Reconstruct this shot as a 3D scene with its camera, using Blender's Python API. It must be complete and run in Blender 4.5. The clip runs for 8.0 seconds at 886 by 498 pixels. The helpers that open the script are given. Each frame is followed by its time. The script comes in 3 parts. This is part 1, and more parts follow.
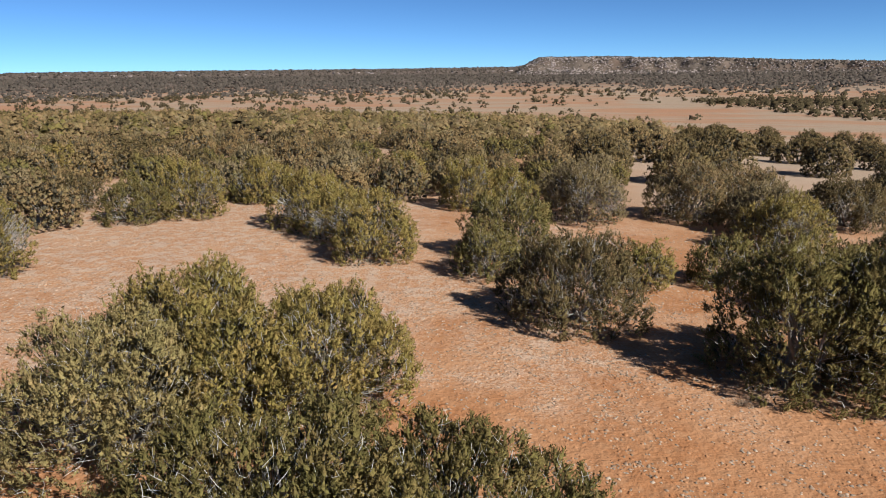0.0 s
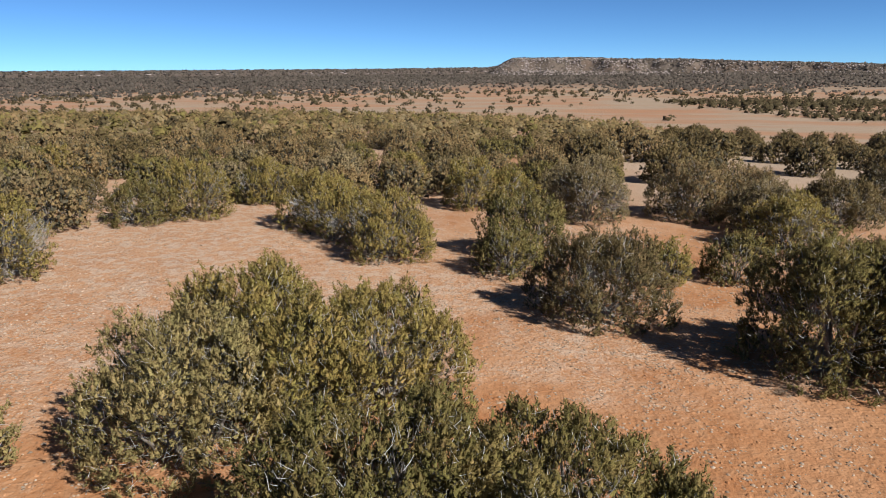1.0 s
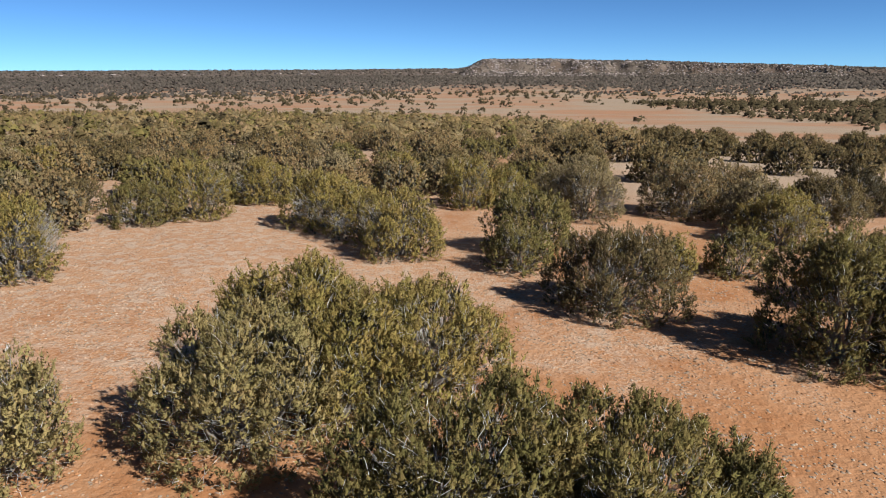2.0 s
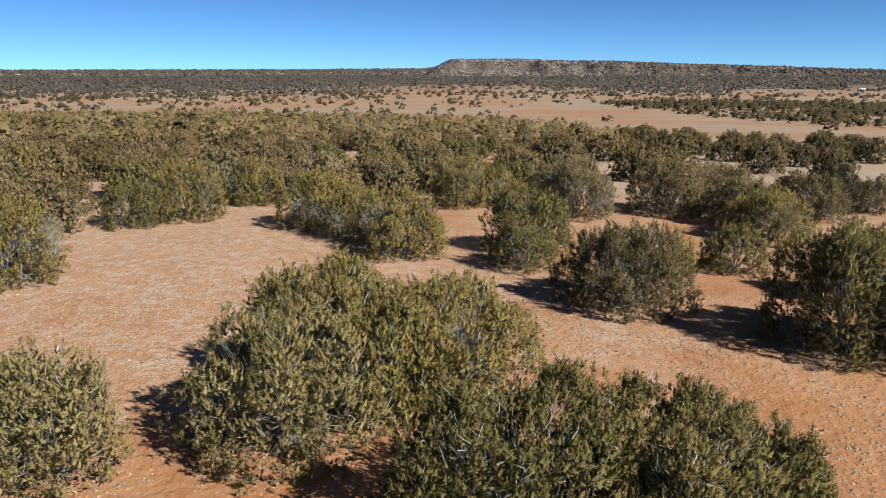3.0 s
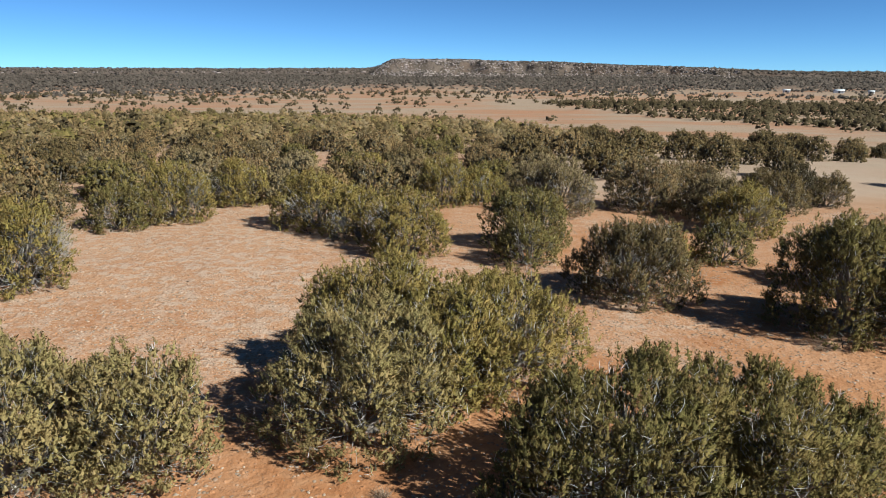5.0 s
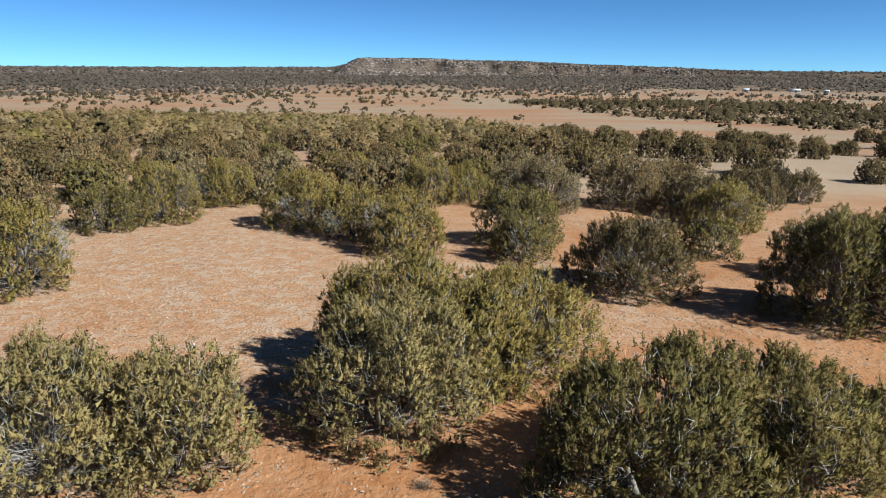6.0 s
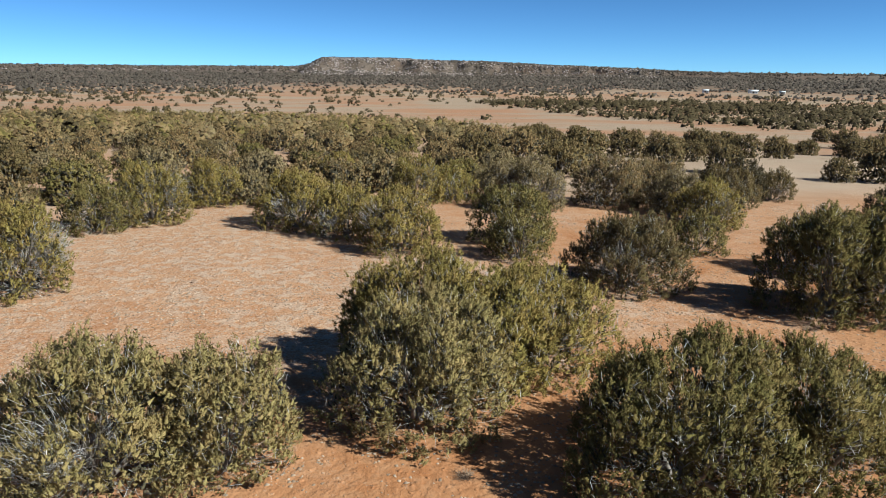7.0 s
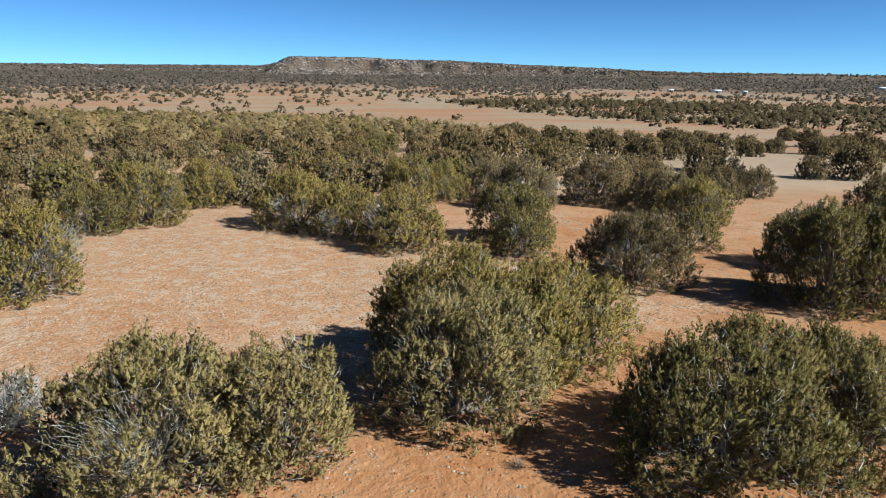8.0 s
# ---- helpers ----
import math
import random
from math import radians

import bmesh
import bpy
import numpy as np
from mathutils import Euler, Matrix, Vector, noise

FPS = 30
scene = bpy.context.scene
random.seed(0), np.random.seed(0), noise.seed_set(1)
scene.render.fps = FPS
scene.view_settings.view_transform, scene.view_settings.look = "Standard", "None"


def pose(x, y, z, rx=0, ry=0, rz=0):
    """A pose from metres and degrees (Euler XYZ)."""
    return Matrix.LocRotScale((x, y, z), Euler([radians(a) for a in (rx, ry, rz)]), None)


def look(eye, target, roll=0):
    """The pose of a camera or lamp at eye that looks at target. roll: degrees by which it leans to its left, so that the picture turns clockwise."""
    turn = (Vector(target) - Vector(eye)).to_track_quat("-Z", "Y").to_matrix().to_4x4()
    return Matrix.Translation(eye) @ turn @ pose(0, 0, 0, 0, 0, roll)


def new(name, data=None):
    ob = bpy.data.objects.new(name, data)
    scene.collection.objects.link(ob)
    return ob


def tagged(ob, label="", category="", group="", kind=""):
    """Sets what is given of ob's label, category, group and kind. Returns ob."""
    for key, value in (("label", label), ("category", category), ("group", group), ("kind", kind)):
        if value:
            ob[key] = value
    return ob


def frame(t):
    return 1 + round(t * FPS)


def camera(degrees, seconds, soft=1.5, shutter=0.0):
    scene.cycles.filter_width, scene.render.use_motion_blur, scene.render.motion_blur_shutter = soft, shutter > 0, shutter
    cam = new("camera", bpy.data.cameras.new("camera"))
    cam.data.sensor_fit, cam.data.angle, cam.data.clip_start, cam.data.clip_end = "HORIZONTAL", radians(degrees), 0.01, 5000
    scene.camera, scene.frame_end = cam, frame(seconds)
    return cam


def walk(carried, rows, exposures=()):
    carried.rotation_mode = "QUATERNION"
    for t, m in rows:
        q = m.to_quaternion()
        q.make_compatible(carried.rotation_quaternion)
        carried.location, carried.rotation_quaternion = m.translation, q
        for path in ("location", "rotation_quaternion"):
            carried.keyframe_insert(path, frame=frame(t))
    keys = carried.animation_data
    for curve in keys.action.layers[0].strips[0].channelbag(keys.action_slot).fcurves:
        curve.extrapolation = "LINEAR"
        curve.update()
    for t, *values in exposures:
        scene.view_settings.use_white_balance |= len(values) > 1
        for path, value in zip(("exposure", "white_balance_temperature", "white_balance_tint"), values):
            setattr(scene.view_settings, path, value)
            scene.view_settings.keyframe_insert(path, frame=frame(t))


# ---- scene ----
cam = camera(66.3, 8.0, soft=0.95)
PATH = [
    (0, (0.468, 0.482, 9.284), (0.331, 2.41, 8.772), -0.6),
    (0.5, (-0.709, 0.171, 9.319), (-0.808, 2.101, 8.807), -0.5),
    (1, (-1.86, -0.18, 9.366), (-1.921, 1.753, 8.854), -0.4),
    (1.5, (-2.953, -0.501, 9.365), (-2.973, 1.433, 8.855), -0.3),
    (3, (-5.825, -1.165, 9.426), (-5.71, 0.765, 8.916), -0.1),
    (3.5, (-6.77, -1.305, 9.454), (-6.611, 0.622, 8.944), -0.0),
    (4, (-7.657, -1.438, 9.478), (-7.458, 0.486, 8.968), 0.0),
    (4.5, (-8.47, -1.586, 9.501), (-8.232, 0.334, 8.991), 0.1),
    (6, (-10.977, -1.914, 9.55), (-10.601, -0.018, 9.038), 0.3),
    (6.5, (-11.883, -1.977, 9.564), (-11.458, -0.091, 9.052), 0.4),
    (7, (-12.817, -1.983, 9.596), (-12.343, -0.109, 9.084), 0.6),
    (7.5, (-13.822, -1.975, 9.622), (-13.301, -0.113, 9.109), 0.7),
    (8, (-14.864, -1.908, 9.62), (-14.303, -0.058, 9.108), 0.7),
]
walk(cam, [(t, look(eye, target, roll)) for t, eye, target, roll in PATH], [(0.0, 0.76, 6350, 7.5), (8.0, 0.88, 6050, -1.5)])

# ---- world, sun and exposure ----
SUN_AZ, SUN_EL = 128.0, 38.0          # degrees clockwise from +y; above the horizon

world = bpy.data.worlds.new("sky")
scene.world = world
world.use_nodes = True
wn = world.node_tree.nodes
wl = world.node_tree.links
sky = wn.new("ShaderNodeTexSky")
sky.sky_type = 'NISHITA'
sky.sun_disc = False
sky.sun_elevation = radians(SUN_EL)
sky.sun_rotation = radians(SUN_AZ)
sky.altitude = 3000.0
sky.air_density = 0.5
sky.dust_density = 0.35
sky.ozone_density = 1.5
deep_blue = wn.new("ShaderNodeVectorMath")
deep_blue.operation = 'MULTIPLY'
deep_blue.inputs[1].default_value = (0.73, 1.12, 1.43)
wl.new(sky.outputs[0], deep_blue.inputs[0])
wl.new(deep_blue.outputs[0], wn["Background"].inputs[0])
wn["Background"].inputs[1].default_value = 0.050

sun_data = bpy.data.lights.new("sun", 'SUN')
sun_data.energy = 5.0
sun_data.angle = radians(0.53)
sun_data.color = (1.0, 0.97, 0.92)
sun = new("sun", sun_data)
sun_way = Vector((math.sin(radians(SUN_AZ)) * math.cos(radians(SUN_EL)),
                  math.cos(radians(SUN_AZ)) * math.cos(radians(SUN_EL)), math.sin(radians(SUN_EL))))
sun.matrix_world = look(sun_way * 60, (0, 0, 0))


# ---- materials ----
class Mat:
    """A small builder of node materials."""

    def __init__(self, name, rough=0.9, specular=0.2):
        self.m = bpy.data.materials.new(name)
        self.m.use_nodes = True
        self.t = self.m.node_tree
        self.b = self.t.nodes["Principled BSDF"]
        self.b.inputs["Roughness"].default_value = rough
        self.b.inputs["Specular IOR Level"].default_value = specular
        self.coord = None

    def node(self, kind, **sets):
        n = self.t.nodes.new(kind)
        for k, v in sets.items():
            n.inputs[k].default_value = v
        return n

    def link(self, a, b):
        self.t.links.new(a, b)

    def where(self):
        if self.coord is None:
            self.coord = self.node("ShaderNodeNewGeometry")
        return self.coord.outputs["Position"]

    def noise(self, scale, detail=4.0, rough=0.55, distort=0.0, stretch=None):
        n = self.node("ShaderNodeTexNoise", Scale=scale, Detail=detail, Roughness=rough, Distortion=distort)
        src = self.where()
        if stretch:
            mp = self.node("ShaderNodeMapping", Scale=stretch)
            self.link(src, mp.inputs["Vector"])
            src = mp.outputs[0]
        self.link(src, n.inputs["Vector"])
        return n.outputs["Fac"]

    def cells(self, scale, feature='F1', rnd=1.0):
        n = self.node("ShaderNodeTexVoronoi", Scale=scale, Randomness=rnd)
        n.feature = feature
        self.link(self.where(), n.inputs["Vector"])
        return n

    def ramp(self, fac, lo, hi, a=0.0, b=1.0):
        n = self.node("ShaderNodeMapRange")
        n.inputs["From Min"].default_value, n.inputs["From Max"].default_value = lo, hi
        n.inputs["To Min"].default_value, n.inputs["To Max"].default_value = a, b
        n.interpolation_type = 'SMOOTHSTEP'
        self.link(fac, n.inputs["Value"])
        return n.outputs["Result"]

    def mix(self, fac, a, b):
        n = self.node("ShaderNodeMix")
        n.data_type = 'RGBA'
        if isinstance(fac, float):
            n.inputs["Factor"].default_value = fac
        else:
            self.link(fac, n.inputs["Factor"])
        for idx, v in ((6, a), (7, b)):
            if isinstance(v, tuple):
                n.inputs[idx].default_value = (*v, 1.0)
            else:
                self.link(v, n.inputs[idx])
        return n.outputs[2]

    def math(self, op, a, b=None):
        n = self.node("ShaderNodeMath")
        n.operation = op
        for i, v in enumerate((a, b)):
            if v is None:
                continue
            if isinstance(v, (int, float)):
                n.inputs[i].default_value = v
            else:
                self.link(v, n.inputs[i])
        return n.outputs[0]

    def colour(self, c):
        if isinstance(c, tuple):
            self.b.inputs["Base Color"].default_value = (*c, 1.0)
        else:
            self.link(c, self.b.inputs["Base Color"])

    def bump(self, height, strength, distance):
        n = self.node("ShaderNodeBump", Strength=strength, Distance=distance)
        self.link(height, n.inputs["Height"])
        self.link(n.outputs[0], self.b.inputs["Normal"])


def soil_material():
    m = Mat("red_soil", 0.95, 0.04)
    sep = m.node("ShaderNodeSeparateXYZ")
    m.link(m.where(), sep.inputs[0])
    x, y = sep.outputs[0], sep.outputs[1]
    broad = m.noise(0.06, 4, 0.55)
    mid = m.noise(0.45, 5, 0.6)
    fine = m.noise(9.0, 6, 0.7)
    grain = m.noise(45.0, 3, 0.6)
    red = m.mix(m.ramp(mid, 0.3, 0.7), (0.263, 0.104, 0.041), (0.308, 0.140, 0.062))
    red = m.mix(m.ramp(m.noise(2.0, 4, 0.6), 0.42, 0.70), red, (0.321, 0.161, 0.080))
    red = m.mix(m.ramp(grain, 0.40, 0.75, 0.0, 0.6), red, (0.341, 0.192, 0.105))
    lush = m.ramp(m.math('ADD', x, m.math('MULTIPLY', broad, 8.0)), 6.0, -4.0, 0.0, 0.22)
    bare = m.ramp(m.math('ADD', y, m.math('MULTIPLY', m.noise(0.3, 3), 6.0)), 16.0, 24.0, 0.42, 0.0)
    lush = m.math('SUBTRACT', lush, bare)
    red = m.mix(m.ramp(m.noise(0.17, 4, 0.6), 0.42, 0.62, 0.0, 0.8), red, (0.333, 0.169, 0.085))
    # thin dry grass and litter over the soil, in patches
    patch = m.ramp(m.math('ADD', m.math('ADD', broad, lush), m.math('MULTIPLY', mid, 0.8)), 0.70, 1.10)
    streak = m.ramp(m.math('ADD', fine, m.math('MULTIPLY', m.noise(28.0, 3, 0.6), 0.5)), 0.66, 0.88)
    cover = m.math('MULTIPLY', patch, streak)
    near = m.mix(m.math('MULTIPLY', cover, 0.6), red, (0.470, 0.335, 0.235))
    mat_of_grass = m.ramp(m.noise(1.4, 6, 0.70), 0.46, 0.58)
    thatch = m.math('MULTIPLY', mat_of_grass, m.ramp(m.math('ADD', m.math('ADD', broad, lush), m.math('MULTIPLY', mid, 0.5)), 0.66, 0.98, 0.0, 1.0))
    near = m.mix(m.math('MULTIPLY', thatch, 0.58), near, (0.400, 0.312, 0.240))
    dots = m.cells(6.5)
    pick = m.node("ShaderNodeSeparateColor")
    m.link(dots.outputs["Color"], pick.inputs[0])
    fleck = m.math('MULTIPLY', m.ramp(m.math('ADD', dots.outputs["Distance"], m.math('MULTIPLY', fine, 0.25)), 0.46, 0.34), m.ramp(m.math('ADD', pick.outputs[0], m.math('MULTIPLY', patch, 0.6)), 0.85, 1.1))
    near = m.mix(m.math('MULTIPLY', fleck, 0.35), near, (0.400, 0.315, 0.240))
    spots = m.ramp(m.math('ADD', m.noise(11.0, 2, 0.5), m.math('MULTIPLY', m.noise(1.1, 3), 0.35)), 0.80, 0.90)
    near = m.mix(m.math('MULTIPLY', spots, 0.75), near, (0.165, 0.085, 0.048))
    # sandy flats further out
    dist = m.node("ShaderNodeVectorMath")
    dist.operation = 'LENGTH'
    m.link(m.where(), dist.inputs[0])
    far = m.ramp(m.math('ADD', dist.outputs["Value"], m.math('MULTIPLY', m.noise(0.012, 3), 160.0)), 95.0, 260.0)
    sand = m.mix(m.ramp(m.noise(0.008, 5, 0.6, stretch=(1.0, 2.6, 1.0)), 0.40, 0.62), (0.281, 0.205, 0.144), (0.296, 0.156, 0.091))
    sand = m.mix(m.math('MULTIPLY', m.ramp(m.noise(0.09, 5, 0.65), 0.45, 0.7), 0.45), sand, (0.213, 0.160, 0.106))
    # a pale wash on the side of the open flats
    wash = m.math('MULTIPLY', m.ramp(m.math('ADD', x, m.math('MULTIPLY', m.noise(0.05, 3), 14.0)), 12.0, 24.0), m.ramp(y, 44.0, 62.0))
    pale = m.mix(m.ramp(m.noise(0.12, 4), 0.35, 0.65), (0.319, 0.245, 0.179), (0.350, 0.283, 0.217))
    col = m.mix(m.math('MULTIPLY', wash, 0.8), near, pale)
    col = m.mix(far, col, sand)
    # brown stony ground on the far slopes
    hill = m.ramp(dist.outputs["Value"], 900.0, 1350.0)
    col = m.mix(m.math('MULTIPLY', hill, 0.85), col, m.mix(m.ramp(m.noise(0.03, 5, 0.65), 0.35, 0.65), (0.066, 0.052, 0.043), (0.115, 0.092, 0.076)))
    m.colour(col)
    h = m.math('ADD', m.math('MULTIPLY', m.noise(9.0, 2, 0.5), 0.5), m.math('MULTIPLY', grain, 0.05))
    h = m.math('ADD', h, m.math('MULTIPLY', m.math('ADD', m.math('MULTIPLY', thatch, 1.2), fleck), 0.3))
    # trampled hummocks and hollows
    h = m.math('ADD', h, m.math('MULTIPLY', m.noise(3.4, 3, 0.6), 1.8))
    m.bump(h, 0.8, 0.06)
    return m.m


def leaf_material(name, a, b, c, dry):
    """Scale leaves: each tree has its own tint, each plume its own shade, with a fine grain of leaf tips."""
    m = Mat(name, 0.8, 0.12)
    info = m.node("ShaderNodeObjectInfo")
    isl = m.node("ShaderNodeNewGeometry")
    tree = m.mix(m.ramp(m.math('ADD', info.outputs["Random"], m.noise(0.28, 2, 0.5)), 0.5, 1.5), a, b)
    col = m.mix(m.ramp(m.noise(1.6, 3, 0.6), 0.38, 0.66), tree, c)
    col = m.mix(m.ramp(isl.outputs["Random Per Island"], 0.86, 1.0, 0.0, 0.5), col, dry)
    grain = m.noise(34.0, 3, 0.7)
    shade = m.math('MULTIPLY', m.ramp(isl.outputs["Random Per Island"], 0.0, 0.8, 0.80, 1.15), m.ramp(grain, 0.30, 0.72, 0.70, 1.25))
    dark = m.node("ShaderNodeHueSaturation")
    m.link(shade, dark.inputs["Value"])
    m.link(col, dark.inputs["Color"])
    m.colour(dark.outputs[0])
    m.bump(grain, 0.6, 0.03)
    tr = m.node("ShaderNodeBsdfTranslucent")
    m.link(dark.outputs[0], tr.inputs["Color"])
    mixer = m.node("ShaderNodeMixShader", Fac=0.15)
    out = m.t.nodes["Material Output"]
    m.link(m.b.outputs[0], mixer.inputs[1])
    m.link(tr.outputs[0], mixer.inputs[2])
    m.link(mixer.outputs[0], out.inputs["Surface"])
    return m.m


def bark_material(name, a, b):
    m = Mat(name, 0.9, 0.15)
    isl = m.node("ShaderNodeNewGeometry")
    col = m.mix(m.ramp(m.noise(9.0, 4, 0.6, stretch=(1, 1, 0.25)), 0.3, 0.7), a, b)
    sh = m.node("ShaderNodeHueSaturation")
    m.link(m.ramp(isl.outputs["Random Per Island"], 0.0, 1.0, 0.7, 1.15), sh.inputs["Value"])
    m.link(col, sh.inputs["Color"])
    m.colour(sh.outputs[0])
    return m.m


def speckled(name, a, b, scale, rough=0.9):
    m = Mat(name, rough, 0.2)
    isl = m.node("ShaderNodeNewGeometry")
    col = m.mix(m.ramp(m.noise(scale, 4, 0.6), 0.3, 0.7), a, b)
    sh = m.node("ShaderNodeHueSaturation")
    m.link(m.ramp(isl.outputs["Random Per Island"], 0.0, 1.0, 0.7, 1.2), sh.inputs["Value"])
    m.link(col, sh.inputs["Color"])
    m.colour(sh.outputs[0])
    return m.m


SOIL = soil_material()
LEAF = leaf_material("juniper_leaves", (0.219, 0.168, 0.049), (0.173, 0.147, 0.043), (0.236, 0.163, 0.051), (0.240, 0.149, 0.064))
LEAF_PALE = leaf_material("pale_juniper_leaves", (0.244, 0.192, 0.075), (0.221, 0.177, 0.070), (0.256, 0.186, 0.077), (0.271, 0.175, 0.085))
LEAF_GREEN = leaf_material("green_juniper_leaves", (0.146, 0.119, 0.037), (0.124, 0.106, 0.034), (0.168, 0.122, 0.043), (0.192, 0.123, 0.053))
LEAF_DULL = leaf_material("dull_juniper_leaves", (0.126, 0.092, 0.037), (0.107, 0.082, 0.034), (0.140, 0.094, 0.041), (0.166, 0.101, 0.057))
LEAF_GREY = leaf_material("grey_juniper_leaves", (0.170, 0.127, 0.056), (0.185, 0.139, 0.070), (0.210, 0.154, 0.085), (0.276, 0.194, 0.122))
LEAF_WOOD = leaf_material("wood_juniper_leaves", (0.213, 0.146, 0.063), (0.156, 0.120, 0.057), (0.219, 0.139, 0.064), (0.231, 0.137, 0.082))
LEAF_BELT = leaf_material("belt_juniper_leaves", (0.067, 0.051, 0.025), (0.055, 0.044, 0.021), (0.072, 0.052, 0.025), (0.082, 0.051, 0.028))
# far forest: the greying by distance haze is mixed into the leaf colour
LEAF_FAR_HAZE = leaf_material("hazed_distant_juniper_leaves", (0.086, 0.069, 0.054), (0.075, 0.062, 0.049), (0.097, 0.076, 0.060), (0.115, 0.083, 0.072))
BARK = bark_material("shaggy_bark", (0.156, 0.129, 0.105), (0.234, 0.203, 0.176))
TWIG = bark_material("grey_dead_twigs", (0.379, 0.352, 0.327), (0.527, 0.495, 0.463))
# dead foliage with the dark of the crown's gaps put into its colour
OLD_LEAF_SHADE = speckled("dry_foliage_gap_shade", (0.071, 0.055, 0.032), (0.046, 0.041, 0.024), 4.0)
GRASS = speckled("dry_grass", (0.290, 0.205, 0.140), (0.215, 0.140, 0.092), 3.0)
TUFT = speckled("grey_weed", (0.336, 0.259, 0.194), (0.253, 0.178, 0.122), 3.0)
THATCH = speckled("bleached_grass", (0.350, 0.250, 0.175), (0.270, 0.180, 0.120), 3.0)
STONE = speckled("pale_ledge_stone", (0.362, 0.303, 0.276), (0.265, 0.206, 0.184), 0.15)


# ---- meshes from arrays ----
def mesh_of(name, verts, faces, material, smooth=False, normals=None):
    """A mesh from an array of corners and an array of faces that all have the same number of corners.
    normals: the way each corner's leaf mass faces, for soft shading."""
    me = bpy.data.meshes.new(name)
    verts = np.ascontiguousarray(verts, dtype=np.float32)
    faces = np.ascontiguousarray(faces, dtype=np.int32)
    k = faces.shape[1]
    me.vertices.add(len(verts))
    me.vertices.foreach_set("co", verts.ravel())
    me.loops.add(faces.size)
    me.loops.foreach_set("vertex_index", faces.ravel())
    me.polygons.add(len(faces))
    me.polygons.foreach_set("loop_start", np.arange(0, faces.size, k, dtype=np.int32))
    me.polygons.foreach_set("loop_total", np.full(len(faces), k, dtype=np.int32))
    if smooth or normals is not None:
        me.polygons.foreach_set("use_smooth", np.ones(len(faces), dtype=bool))
    me.update(calc_edges=True)
    if normals is not None:
        me.normals_split_custom_set_from_vertices(np.ascontiguousarray(normals, dtype=np.float32))
    me.materials.append(material)
    return me


def unit(v):
    return v / np.maximum(np.linalg.norm(v, axis=-1, keepdims=True), 1e-9)


def part(name, me, parent, label=""):
    ob = new(name, me)
    ob.parent = parent
    return tagged(ob, label)


# ---- the lie of the land ----
def smooth(e0, e1, v):
    s = np.clip((v - e0) / (e1 - e0), 0, 1)
    return s * s * (3 - 2 * s)


def ripple(x, y, size, seed):
    """A sum of a few waves: gentle unevenness."""
    rng = np.random.RandomState(seed)
    z = np.zeros_like(x)
    for i in range(6):
        a, ph = rng.uniform(0, 6.28), rng.uniform(0, 6.28)
        k = rng.uniform(0.6, 1.8) * 6.28 / size
        z += np.sin((x * np.cos(a) + y * np.sin(a)) * k + ph)
    return z / 6


def land(x, y):
    """The height of the ground."""
    x, y = np.asarray(x, float), np.asarray(y, float)
    r = np.hypot(x, y)
    az = np.degrees(np.arctan2(x, y))
    plane = -0.022 * (x + 9) - 0.027 * (y - 13)
    plane = np.where(y < 0, 0.35 - 0.022 * (np.clip(x, -60, 60) + 9), plane)
    prof = np.interp(r, [0, 80, 150, 345, 450, 550, 750, 900, 1300, 1640, 2500, 3200, 3900, 4600],
                     [0, -2.6, -5.2, -14.5, -20, -23, -23, -21, -13, -6, 1, 6, 10, 4])
    prof = prof - 0.03 * np.clip(x, -260, 120) * smooth(70, 150, r) * (1 - smooth(380, 620, r))
    ahead = smooth(-0.2, 0.35, y / np.maximum(r, 1))
    s = smooth(70, 190, r) * ahead
    z = plane * (1 - s) + prof * s
    z = np.where(ahead < 1, z * ahead + np.clip(z, -2, 2) * (1 - ahead), z)
    # the mesa: a long tableland with a steep rim that faces the viewer, sinking to one side
    wob = 26 * ripple(x, y, 210, 5) + 12 * ripple(x, y, 70, 6)
    inner = smooth(0, 1, (r + wob - 1640) / 95)
    side = smooth(1.7, 4.0, az + 0.35 * ripple(x, y, 120, 8))
    top = np.interp(az, [3, 4.5, 10, 12.5, 17, 22, 26.5, 31, 35, 48], [32, 34, 33, 29.5, 27, 21, 17, 10.5, 6, 5])
    bench = 0.5 * inner ** 0.8 + 0.5 * smooth(0.35, 0.75, inner)
    z = np.where((r > 1400) & (y > 0), z + np.maximum(top - z, 0) * bench * side, z)
    # low ridges on the skyline
    z = z + 7 * smooth(2900, 3900, r) * (0.4 + ripple(x, y, 1900, 12)) * ahead - 9 * smooth(2200, 3200, r) * smooth(27, 34, az)
    # small unevenness
    return z + 0.05 * ripple(x, y, 7, 3) * smooth(3, 12, r) + 0.12 * ripple(x, y, 31, 4) + 1.2 * ripple(x, y, 260, 9) * smooth(150, 500, r)


